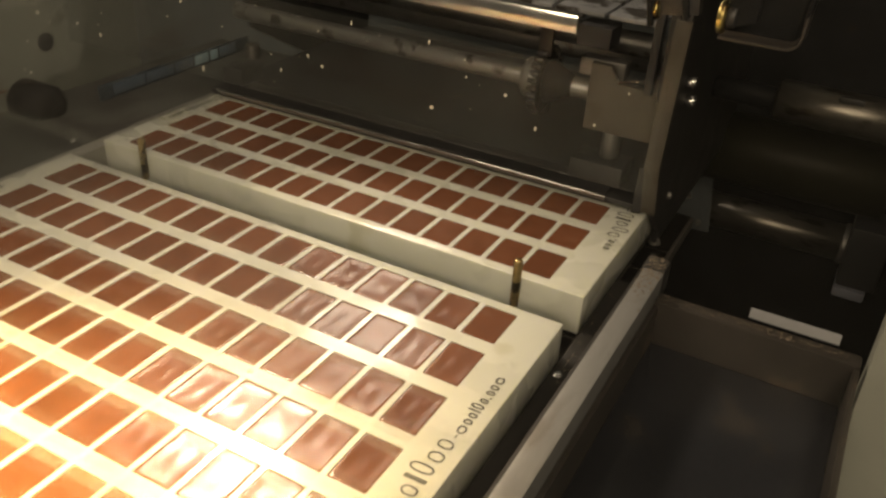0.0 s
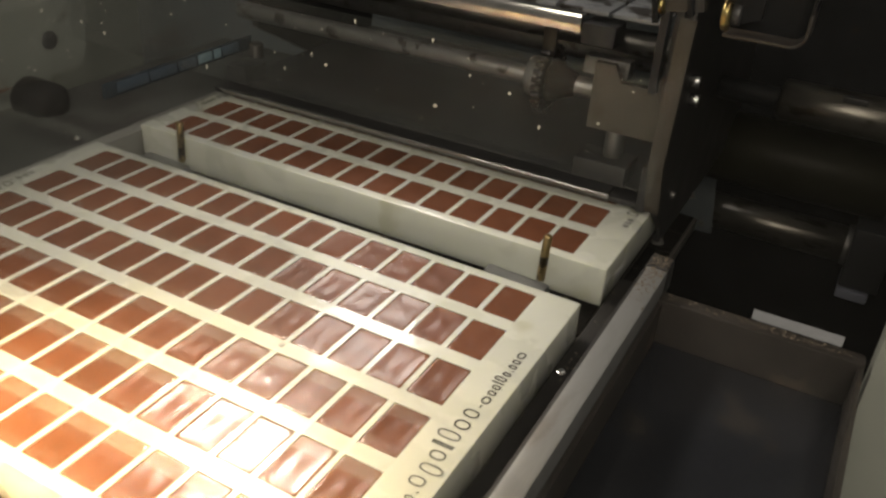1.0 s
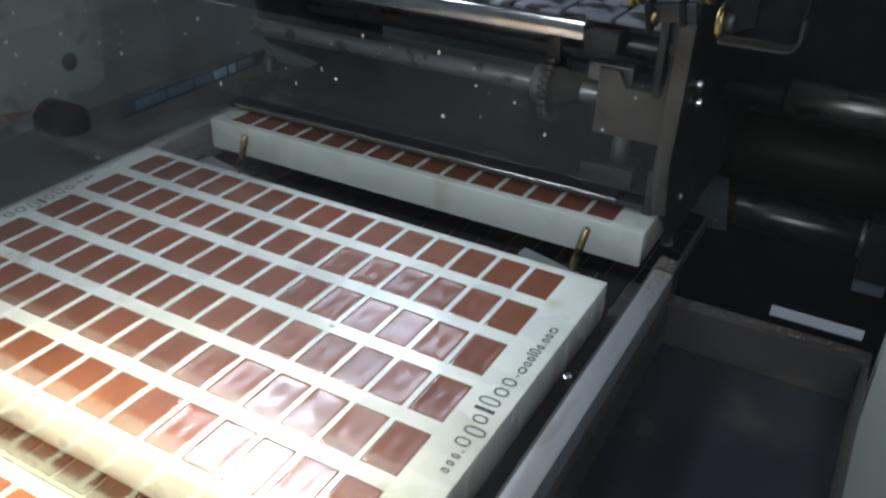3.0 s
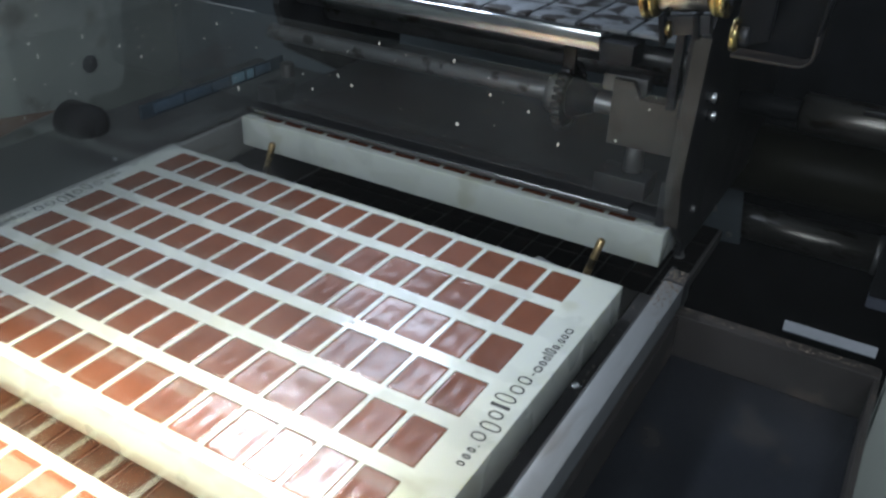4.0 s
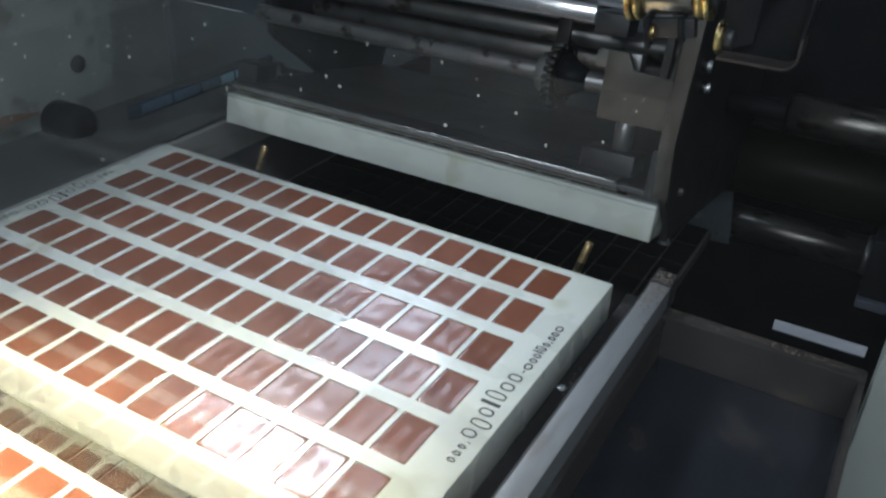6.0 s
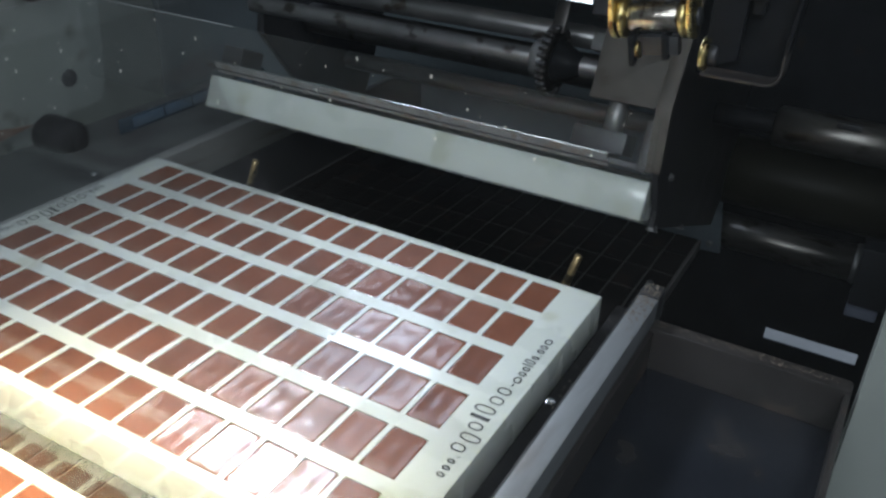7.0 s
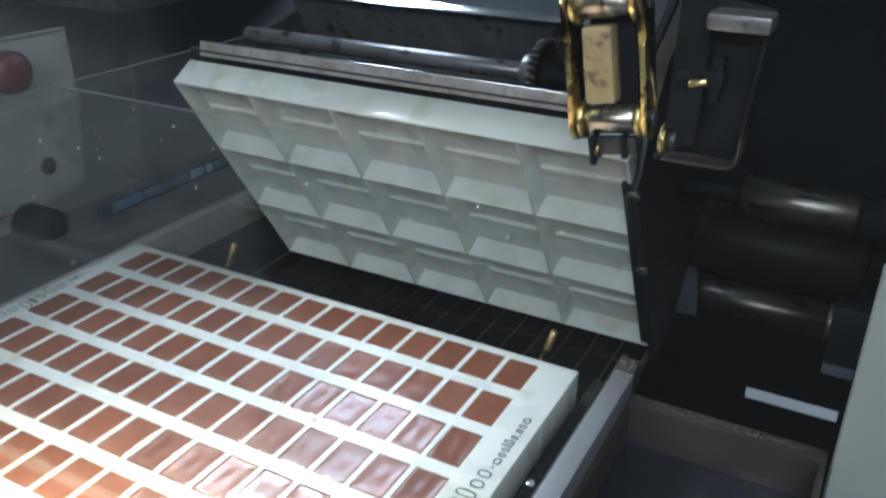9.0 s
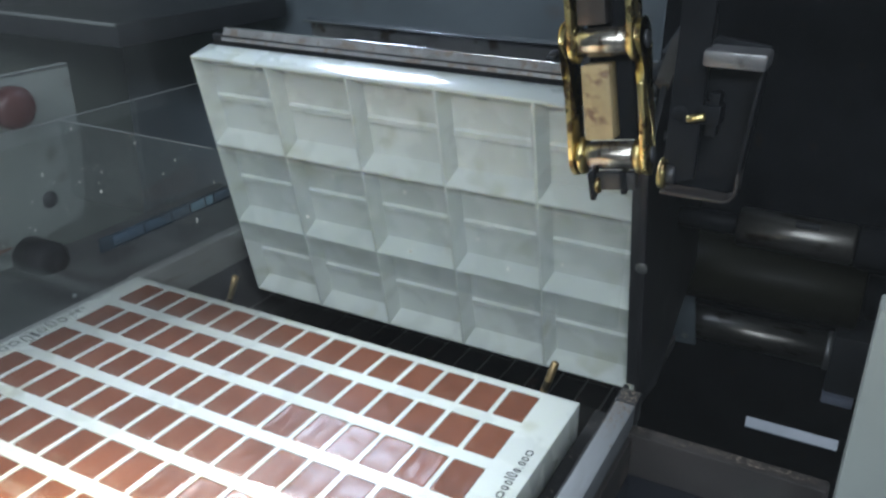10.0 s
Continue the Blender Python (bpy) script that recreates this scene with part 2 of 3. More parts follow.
def rod(p, q, r, bm=None, sides=20, bevel=0.0008, r2=None):
    """A round bar from p to q with chamfered ends."""
    p, q = Vector(p), Vector(q)
    d = q - p
    one = bmesh.new()
    n = d.length
    r2 = r if r2 is None else r2
    prof = [(0, max(r - bevel, r * 0.5)), (bevel, r), (n - bevel, r2), (n, max(r2 - bevel, r2 * 0.5))]
    rings = []
    for z, rad in prof:
        rings.append([one.verts.new((rad * math.cos(2 * math.pi * k / sides), rad * math.sin(2 * math.pi * k / sides), z)) for k in range(sides)])
    for a, b in zip(rings, rings[1:]):
        for k in range(sides):
            one.faces.new((a[k], a[(k + 1) % sides], b[(k + 1) % sides], b[k]))
    one.faces.new(rings[0][::-1])
    one.faces.new(rings[-1])
    m = Matrix.Translation(p) @ d.to_track_quat("Z", "Y").to_matrix().to_4x4()
    return merge(bm, one, m)


def slab(outline, lo, hi, axis="z", bevel=0.001, bm=None):
    """A plate with the given outline, extruded along an axis between lo and hi."""
    one = bmesh.new()
    def at(a, b, c):
        return {"z": (a, b, c), "x": (c, a, b), "y": (a, c, b)}[axis]
    low = [one.verts.new(at(a, b, lo)) for a, b in outline]
    top = [one.verts.new(at(a, b, hi)) for a, b in outline]
    n = len(outline)
    one.faces.new(low[::-1])
    one.faces.new(top)
    for k in range(n):
        one.faces.new((low[k], low[(k + 1) % n], top[(k + 1) % n], top[k]))
    bmesh.ops.recalc_face_normals(one, faces=one.faces[:])
    if bevel:
        es = [e for e in one.edges if e.calc_face_angle(0) > 0.5]
        bmesh.ops.bevel(one, geom=es, offset=bevel, segments=2, affect="EDGES", profile=0.6)
    return merge(bm, one)


def arc(cx, cy, r, a0, a1, n=6):
    return [(cx + r * math.cos(radians(a0 + (a1 - a0) * k / n)), cy + r * math.sin(radians(a0 + (a1 - a0) * k / n))) for k in range(n + 1)]


def bolt_head(x, y, z, r, h, axis, bm=None):
    """A hexagon head with a domed washer, standing along an axis."""
    d = {"x": Vector((1, 0, 0)), "y": Vector((0, 1, 0)), "z": Vector((0, 0, 1))}[axis]
    p = Vector((x, y, z))
    bm = rod(p, p + d * h * 0.25, r * 1.3, bm, 14, 0.0003)
    return rod(p + d * h * 0.2, p + d * h, r, bm, 6, 0.0006)


# ---------------------------------------------------------------- the mould
COLS, ROWS, PX, PY, CW, CL = 15, 6, 0.03237, 0.05702, 0.0281, 0.0438
MW, ML, MH = 0.540, 0.349, 0.037
CX0 = 0.2358 - 14 * PX - CW      # first column's near side
CY0 = ML / 2 - 0.0098 - CL       # first row's front side, counted from the back edge
MOULD_X = -0.234


def cell(c, r):
    x0, y0 = CX0 + c * PX, CY0 - r * PY
    return x0, x0 + CW, y0, y0 + CL


def mould_body():
    bm = bmesh.new()
    xs = [-MW / 2] + [v for c in range(COLS) for v in cell(c, 0)[:2]] + [MW / 2]
    ys = [-ML / 2] + [v for r in reversed(range(ROWS)) for v in cell(0, r)[2:]] + [ML / 2]
    top = [[bm.verts.new((x, y, MH)) for y in ys] for x in xs]
    for i in range(len(xs) - 1):
        for j in range(len(ys) - 1):
            q = [top[i][j], top[i + 1][j], top[i + 1][j + 1], top[i][j + 1]]
            if i % 2 == 1 and j % 2 == 1:
                x0, x1, y0, y1, d = xs[i], xs[i + 1], ys[j], ys[j + 1], 0.0012
                b = [bm.verts.new(p) for p in ((x0 + d, y0 + d, MH - 0.009), (x1 - d, y0 + d, MH - 0.009), (x1 - d, y1 - d, MH - 0.009), (x0 + d, y1 - d, MH - 0.009))]
                bm.faces.new(b)
                for k in range(4):
                    bm.faces.new((q[k], q[(k + 1) % 4], b[(k + 1) % 4], b[k]))
            else:
                bm.faces.new(q)
    # underside: a lattice of ribs with fifteen deep bays, each over two rows of three cavities
    bx, by = [-MW / 2], [-ML / 2]
    pw, pl = (MW - 0.003) / 5, (ML - 0.003) / 3
    for k in range(5):
        bx += [-MW / 2 + 0.0015 + k * pw + 0.0014, -MW / 2 + 0.0015 + (k + 1) * pw - 0.0014]
    for k in range(3):
        by += [-ML / 2 + 0.0015 + k * pl + 0.0014, -ML / 2 + 0.0015 + (k + 1) * pl - 0.0014]
    bx.append(MW / 2)
    by.append(ML / 2)
    low = [[bm.verts.new((x, y, 0)) for y in by] for x in bx]
    for i in range(len(bx) - 1):
        for j in range(len(by) - 1):
            q = [low[i][j], low[i][j + 1], low[i + 1][j + 1], low[i + 1][j]]
            if i % 2 == 1 and j % 2 == 1:
                x0, x1, y0, y1 = bx[i], bx[i + 1], by[j], by[j + 1]
                ym = (y0 + y1) / 2
                gx = [x0 + 0.008, x0 + 0.012, x1 - 0.012, x1 - 0.008]
                gy = [y0 + 0.014, y0 + 0.019, ym - 0.0058, ym - 0.0034, ym + 0.0034, ym + 0.0058, y1 - 0.019, y1 - 0.014]
                deep = [0.0185, 0.0200, 0.0200, 0.0167, 0.0167, 0.0200, 0.0200, 0.0185]
                g = [[bm.verts.new((gx[u], gy[v], deep[v] if u in (1, 2) else min(0.0180, deep[v]))) for v in range(8)] for u in range(4)]
                for u in range(3):
                    for v in range(7):
                        bm.faces.new([g[u][v], g[u][v + 1], g[u + 1][v + 1], g[u + 1][v]])
                bm.faces.new([q[0], q[1]] + g[0][::-1])
                bm.faces.new([q[1], q[2]] + [g[u][7] for u in (3, 2, 1, 0)])
                bm.faces.new([q[2], q[3]] + g[3])
                bm.faces.new([q[3], q[0]] + [g[u][0] for u in range(4)])
            else:
                bm.faces.new(q)
    # the four sides
    def side(upper, lower):
        bm.faces.new(upper + lower[::-1])
    side([top[i][0] for i in range(len(xs))], [low[i][0] for i in range(len(bx))])
    side([top[i][-1] for i in range(len(xs))], [low[i][-1] for i in range(len(bx))])
    side(top[0], low[0])
    side(top[-1], low[-1])
    bmesh.ops.recalc_face_normals(bm, faces=bm.faces[:])
    rim = [e for e in bm.edges if len(e.link_faces) == 2 and e.calc_face_angle(0) > 1.2
           and all(abs(abs(v.co.x) - MW / 2) < 1e-5 or abs(abs(v.co.y) - ML / 2) < 1e-5 for v in e.verts)]
    bmesh.ops.bevel(bm, geom=rim, offset=0.0013, segments=2, affect="EDGES", profile=0.5)
    return bm


def round_ring(w, l, r, n=3):
    pts = []
    for sx, sy, a in ((1, 1, 0), (-1, 1, 90), (-1, -1, 180), (1, -1, 270)):
        pts += arc(sx * (w / 2 - r), sy * (l / 2 - r), r, a, a + 90, n)
    return pts


def chocolate_piece(kind):
    """A poured square: a raised lip round the edge, a sagging middle with the drop's little navel."""
    bm = bmesh.new()
    rings = []
    dx, dy = ((0.0, 0.0), (0.001, 0.002), (-0.0012, -0.001))[kind]
    for inset, z in ((0.0012, -0.0088), (0.0001, -0.0007), (0.0009, -0.0002), (0.0024, -0.00035), (0.0060, -0.00060), (0.0098, -0.00066), (0.0124, -0.00045)):
        k = min(1, inset / 0.01)
        rings.append([bm.verts.new((x + dx * k, y + dy * k, z)) for x, y in round_ring(CW - 2 * inset, CL - 2 * inset - (0.012 * k * k), max(0.0004, min(0.0026, 0.0136 - inset)))])
    n = len(rings[0])
    for a, b in zip(rings, rings[1:]):
        for k in range(n):
            bm.faces.new((a[k], a[(k + 1) % n], b[(k + 1) % n], b[k]))
    bm.faces.new(rings[-1])
    bm.faces.new(rings[0][::-1])
    me = bpy.data.meshes.new("chocolate")
    for f in bm.faces:
        f.smooth = True
    bm.to_mesh(me)
    bm.free()
    me.materials.append(CHOC)
    return me


def oval(bm, cx, cy, rx, ry, t, n=20):
    """A flat printed ring of stroke t."""
    outer, inner = [], []
    for k in range(n):
        c, d = math.cos(2 * math.pi * k / n), math.sin(2 * math.pi * k / n)
        c, d = math.copysign(abs(c) ** 0.8, c), math.copysign(abs(d) ** 0.8, d)
        outer.append(bm.verts.new((cx + rx * c, cy + ry * d, 0.00012)))
        inner.append(bm.verts.new((cx + (rx - t) * c, cy + (ry - t) * d, 0.00012)))
    for k in range(n):
        bm.faces.new((outer[k], outer[(k + 1) % n], inner[(k + 1) % n], inner[k]))


def lettering(heights):
    """Printed line along y as plain rings and bars; heights in (bar length across, from baseline, thickness, pitch)."""
    bm = bmesh.new()
    y = 0.0
    t = 0.0012
    for h, base, w, pitch in heights:
        if h > 0.004 and w > 0.003:
            oval(bm, -base - h / 2, y + w / 2, h / 2, w / 2, t)
        else:
            box(-base - h, -base, y, y + w, 0, 0.00012, 0, bm)
        y += pitch
    bm.transform(Matrix.Diagonal((1.1, 1.15, 1, 1)))
    return bm


SMALL = [(0.0055, 0, 0.0036, 0.0062)] * 3 + [(0.0012, 0, 0.0012, 0.004)]
BIG = [(0.010, 0, 0.0072, 0.0108), (0.0145, -0.0045, 0.0072, 0.0108), (0.010, 0, 0.0072, 0.0108), (0.0135, 0, 0.0030, 0.0062),
       (0.0150, 0, 0.0072, 0.0108), (0.010, 0, 0.0078, 0.0112), (0.010, 0, 0.0072, 0.0108)]
REST = [(0.0012, 0.0026, 0.0026, 0.0042), (0.0058, 0, 0.0070, 0.0088), (0.0058, 0, 0.0044, 0.0062), (0.0058, 0, 0.0042, 0.0060), (0.0085, 0, 0.0012, 0.0026),
        (0.0085, 0, 0.0044, 0.0062), (0.0058, 0, 0.0038, 0.0054), (0.0012, 0, 0.0012, 0.0030), (0.0058, 0, 0.0040, 0.0056), (0.0058, 0, 0.0044, 0.0062), (0.0058, 0, 0.0068, 0.0086)]


def build_mould():
    m = thing("chocolate_mould", Matrix.Identity(4), "white polycarbonate mould filled with milk chocolate squares on the conveyor", "mould", "moulds on the conveyor")
    part("tray", mould_body(), POLY, m)
    a = part("print", lettering(SMALL + BIG + REST), INK, m, "black printed line of plain rings and bars")
    a.matrix_basis = Matrix.Translation((0.2615, -0.0895, MH + 0.0002))
    b = part("print", lettering(SMALL + BIG + REST), INK, m, "black printed line of plain rings and bars")
    b.matrix_basis = Matrix.Translation((-0.2625, 0.0885, MH + 0.0002)) @ pose(0, 0, 0, 0, 0, 180)
    for x, y in ((0.108, 0.0015),):
        part("plug", rod((x, y, MH - 0.001), (x, y, MH + 0.0003), 0.0026, None, 14, 0.0002), PLUGM, m, "small grey plug")
    shapes = [chocolate_piece(k) for k in range(3)]
    for r in range(ROWS):
        for c in range(COLS):
            x0, x1, y0, y1 = cell(c, r)
            ob = new("chocolate", shapes[(c * 7 + r * 5 + c * r) % 3])
            ob.parent = m
            ob.matrix_basis = Matrix.Translation(((x0 + x1) / 2, (y0 + y1) / 2, MH)) @ pose(0, 0, 0, 0, 0, 180 * ((c + r) % 2))
    return m


mould_mid = build_mould()
mould_near = copy_thing(mould_mid, Matrix.Identity(4))
mould_far = copy_thing(mould_mid, Matrix.Identity(4))
tagged(mould_far, "white polycarbonate mould of chocolate squares held in the turning drum")
tagged(mould_near, "white polycarbonate mould of chocolate following on the conveyor")

# ---------------------------------------------------------------- the turning drum
AY, AZ = 0.3071, 0.0997          # its axis, along x
drum = thing("turning_drum", Matrix.Translation((MOULD_X, AY, AZ)), "dark steel turning drum with side plates, shafts and a chain wheel", "drum")


def D(name, bm, mat, label="", parent=None):
    """A drum part, modelled where it lies at rest."""
    bm.transform(Matrix.Translation((-MOULD_X, -AY, -AZ)))
    return part(name, bm, mat, parent or drum, label)


# side plates with their bright front edge, and the bolts on them
D("side_plate", slab([(0.165, -0.047), (0.500, -0.047), (0.535, 0.03)] + arc(0.462, 0.193, 0.02, 0, 90, 4) + [(0.136, 0.213), (0.118, 0.19), (0.104, 0.060), (0.124, 0.004), (0.162, -0.030)], 0.0372, 0.0432, "x", 0.0012), DARK)
D("side_plate", slab([(0.350, -0.012), (0.470, -0.012), (0.478, 0.03)] + arc(0.462, 0.193, 0.02, 0, 90, 4) + [(0.236, 0.213), (0.20, 0.12), (0.215, 0.060)], -0.5195, -0.5085, "x", 0.0012), DARK)
D("edge_strip", slab([(0.1032, 0.060), (0.1172, 0.190), (0.1222, 0.190), (0.1082, 0.060), (0.1282, 0.004), (0.1232, 0.004)], 0.0305, 0.0448, "x", 0.0008), EDGESTEEL, "worn brown-grey front edge")
D("mould_ledge", box(0.0270, 0.0369, 0.165, 0.470, -0.0430, -0.0385, 0.0008), DARK, "narrow ledge under the mould")

for y, z in ((0.172, -0.044), (0.299, -0.043)):
    D("bolt", bolt_head(0.0405, y, z - 0.0065, 0.0050, 0.006, "z"), STEEL, "steel bolt under the plate")
for y, z in ((0.149, 0.130), (0.161, 0.109)):
    D("stud", rod((0.043, y, z), (0.053, y, z), 0.0058, None, 18, 0.0012), BRIGHT, "bright steel stud")
D("bolt", bolt_head(0.043, 0.176, 0.004, 0.0035, 0.004, "x"), STEEL)
D("bolt", bolt_head(0.028, 0.128, 0.002, 0.0042, 0.005, "z"), STEEL)
# clamp bar on the front of the mould, with a polished lower lip
D("clamp_bar", box(-0.490, -0.006, 0.1212, 0.162, 0.0100, 0.0130, 0.0006), DARK, "dark flat steel clamp bar over the mould's edge")
D("bar_front", slab([(0.1164, 0.0122), (0.1180, 0.0136), (0.1305, 0.0020), (0.1288, 0.0006)], -0.490, -0.006, "x", 0.0004), BARM, "stained slanted front face of the clamp bar")
D("lip", rod((-0.488, 0.1172, 0.0126), (-0.004, 0.1172, 0.0126), 0.0011, None, 12, 0.0003), BRIGHT, "polished front edge")
D("clamp_block", box(-0.052, 0.002, 0.140, 0.178, 0.0132, 0.034, 0.0015), DARK)
D("clamp_block", box(-0.500, -0.470, 0.140, 0.178, 0.0132, 0.034, 0.0015), DARK)
D("spacer", rod((-0.020, 0.164, 0.034), (-0.020, 0.164, 0.066), 0.0095), STEEL, "round steel spacer")

D("holder_plate", slab([(-0.048, 0.062), (0.036, 0.062), (0.036, 0.128), (0.018, 0.128), (0.010, 0.112), (-0.020, 0.112), (-0.028, 0.128), (-0.048, 0.128)], 0.152, 0.160, "y", 0.0012), EDGESTEEL)
D("guide_bar", box(0.0225, 0.0310, 0.120, 0.150, 0.003, 0.050, 0.0012), DARK)
D("arm", box(0.0080, 0.0160, 0.140, 0.152, 0.112, 0.196, 0.0012), BLACK)
D("arm", box(0.0240, 0.0320, 0.126, 0.138, 0.112, 0.200, 0.0012), BLACK)
# shafts through the drum
D("shaft", rod((-0.505, 0.180, 0.091), (0.036, 0.180, 0.091), 0.0100, None, 28), DULL, "round steel shaft with worn bright band")
D("shaft", rod((-0.508, AY, AZ), (0.0368, AY, AZ), 0.0200, None, 32), STEEL, "thick round steel axle")
D("shaft", rod((-0.508, 0.240, 0.128), (0.0368, 0.240, 0.128), 0.0125, None, 28), STEEL)
D("shaft", rod((-0.508, 0.410, 0.060), (0.0368, 0.410, 0.060), 0.0125, None, 28), DARK)
# chain wheel
wheel = D("chain_wheel", rod((-0.1060, 0.180, 0.091), (-0.1010, 0.180, 0.091), 0.0315, None, 40, 0.0012), GREASE, "dark greasy chain wheel with chain")
D("hub", rod((-0.1240, 0.180, 0.091), (-0.1065, 0.180, 0.091), 0.0200, None, 32, 0.002), STEEL, "round steel hub", wheel)
D("hub", rod((-0.1005, 0.180, 0.091), (-0.0700, 0.180, 0.091), 0.0230, None, 32, 0.003, 0.011), DEEP, "", wheel)
for k in range(28):
    a = 2 * math.pi * k / 28
    y, z = 0.180 + 0.0338 * math.cos(a), 0.091 + 0.0338 * math.sin(a)
    D("chain_roller", rod((-0.1085, y, z), (-0.0985, y, z), 0.0029, None, 10, 0.0005), DARK if k % 3 == 0 else GREASE, "", wheel)
bm = box(-0.1105, -0.0965, 0.170, 0.176, 0.118, 0.160, 0.001)
D("chain_run", bm, GREASE, "", wheel)
# flat plates behind the mould, and the tray sheet above with its folded lip
D("inner_plate", box(-0.505, 0.034, 0.124, 0.470, 0.0035, 0.0095, 0.001), DARK, "dark steel inner plate")

sheet = D("sheet", box(-0.480, -0.071, 0.166, 0.450, 0.1615, 0.1640, 0.0008), STEEL, "stainless sheet with a bright folded lip")
D("lip", slab([(0.1600, 0.1490), (0.1625, 0.1490), (0.1640, 0.1600), (0.1655, 0.1640), (0.1655, 0.1665), (0.1620, 0.1655), (0.1605, 0.1610)], -0.482, -0.071, "x", 0.0004), BRIGHT, "polished folded lip", sheet)
for i in range(9):
    for j in range(5):
        x = -0.478 + i * 0.054
        D("panel", box(x, x + 0.050, 0.176 + j * 0.055, 0.228 + j * 0.055, 0.1645, 0.1685, 0.0008), TRAYM, "", sheet)
D("bracket", box(-0.068, -0.035, 0.158, 0.190, 0.140, 0.160, 0.001), DARK)
D("bracket", box(-0.066, -0.020, 0.172, 0.190, 0.108, 0.126, 0.002), STEEL)

# ---------------------------------------------------------------- pushers
def pusher(x):
    p = thing("pusher", pose(x, 0, -0.012), "small brass-coloured pusher pin on its block behind a mould", "pusher", "pusher pins")
    bm = rod((0, 0, -0.016), (0, 0, 0.030), 0.0038, None, 14, 0.0014)
    part("pin", bm, material_pin, p, "worn brass pin")
    part("block", box(-0.052, 0.008, -0.010, 0.010, -0.030, -0.020, 0.002), RAILM, p, "worn steel block")
    return p


material_pin = material("pin_brass", (0.46, 0.34, 0.17), 0.3, 0.9, 0.3, 120, 900, 0.2, stain=(0.10, 0.08, 0.05), stain_at=0.5, stain_scale=120)
pin_right, pin_left, pin_next = pusher(-0.02), pusher(-0.43), pusher(-0.02)

# ---------------------------------------------------------------- conveyor and rails
def structure(name, bm, mat, label, category):
    return tagged(part(name, bm, mat), label, category, "", "structure")


bed = structure("conveyor_bed", box(-0.520, 0.036, -1.05, 0.075, -0.066, -0.0475, 0.001), SEAMM, "dark conveyor bed of small plates with seams", "conveyor")
rail = thing("guide_rail", pose(0.0785, 0, -0.06), "grey steel guide rail with a crumb-strewn end beside the moulds", "rail", kind="structure")
part("rail_bar", box(-0.0085, 0.0085, -1.05, 0.014, 0.0, 0.080, 0.0022), RAILM, rail)
part("screw", bolt_head(-0.0205, -0.155, 0.0665, 0.0026, 0.0022, "z"), BRIGHT, rail, "bright screw head")
part("rail_end", box(-0.0095, 0.0095, -0.003, 0.018, 0.055, 0.0822, 0.003), DARK, rail, "dirty rail end with crumbs")
strip = thing("rubber_strip", pose(0.0535, 0, -0.06), "black rubber strip between the moulds and the rail", "strip", kind="structure")
part("strip_body", box(-0.0155, 0.0150, -1.05, 0.052, 0.0, 0.029, 0.003), RUBBER, strip)
part("strip_liner", box(0.0095, 0.0148, -1.05, 0.050, 0.029, 0.066, 0.002), RUBBER, strip)
rail2 = thing("guide_rail", pose(-0.513, 0, -0.06), "worn grey guide rail along the far side of the moulds", "rail", kind="structure")
part("rail_bar", box(-0.0095, 0.0080, -1.05, 0.016, 0.0, 0.0530, 0.0015), PALERAIL, rail2)
part("rail_tail", box(-0.026, -0.0080, 0.018, 0.330, 0.0, 0.046, 0.002), PALERAIL, rail2, "dull rear end of the rail")
part("screw", bolt_head(-0.0135, -0.062, 0.059, 0.003, 0.003, "z"), BRIGHT, rail2, "bright screw head")
crumbs = bmesh.new()
rng = random.Random(4)
for k in range(470):
    if k < 260:
        x, y, z = 0.0785 + rng.uniform(-0.008, 0.008), 0.016 - abs(rng.gauss(0, 0.035)), 0.0204
        z = 0.0226 if y > -0.003 else 0.0204
    elif k < 410:
        x, y, z = rng.uniform(0.09, 0.235), -0.011 + rng.uniform(-0.004, 0.004), 0.0032
    else:
        x, y, z = 0.0535 + rng.uniform(-0.012, 0.008), rng.uniform(-0.12, 0.045), -0.0308
    s = 0.0003 + 0.0005 * rng.random() ** 2
    one = bmesh.new()
    bmesh.ops.create_icosphere(one, subdivisions=1, radius=s)
    for v in one.verts:
        v.co *= rng.uniform(0.7, 1.3)
    merge(crumbs, one, Matrix.Translation((x, y, z + s * 0.3)) @ pose(0, 0, 0, 0, 0, rng.uniform(0, 360)))
tagged(part("crumbs", crumbs, CRUMB), "scattered pale brown chocolate crumbs on the rail", "crumbs", "", "stuff")

# catch bin beside the rail
binn = thing("catch_bin", pose(0.165, -0.2, -0.20), "dark stained metal catch bin, empty", "bin")
part("back_wall", box(-0.078, 0.078, 0.180, 0.196, 0.06, 0.2032, 0.003), BINM, binn, "brown-stained rim")
part("front_wall", box(-0.078, 0.078, -0.560, -0.552, 0.06, 0.2032, 0.003), BINM, binn)
part("side_wall", box(-0.078, -0.0735, -0.552, 0.180, 0.06, 0.200, 0.001), BINM, binn)
part("side_wall", box(0.0735, 0.078, -0.552, 0.180, 0.06, 0.200, 0.001), BINM, binn)
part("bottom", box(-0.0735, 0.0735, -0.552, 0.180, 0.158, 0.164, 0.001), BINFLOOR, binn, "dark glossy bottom")

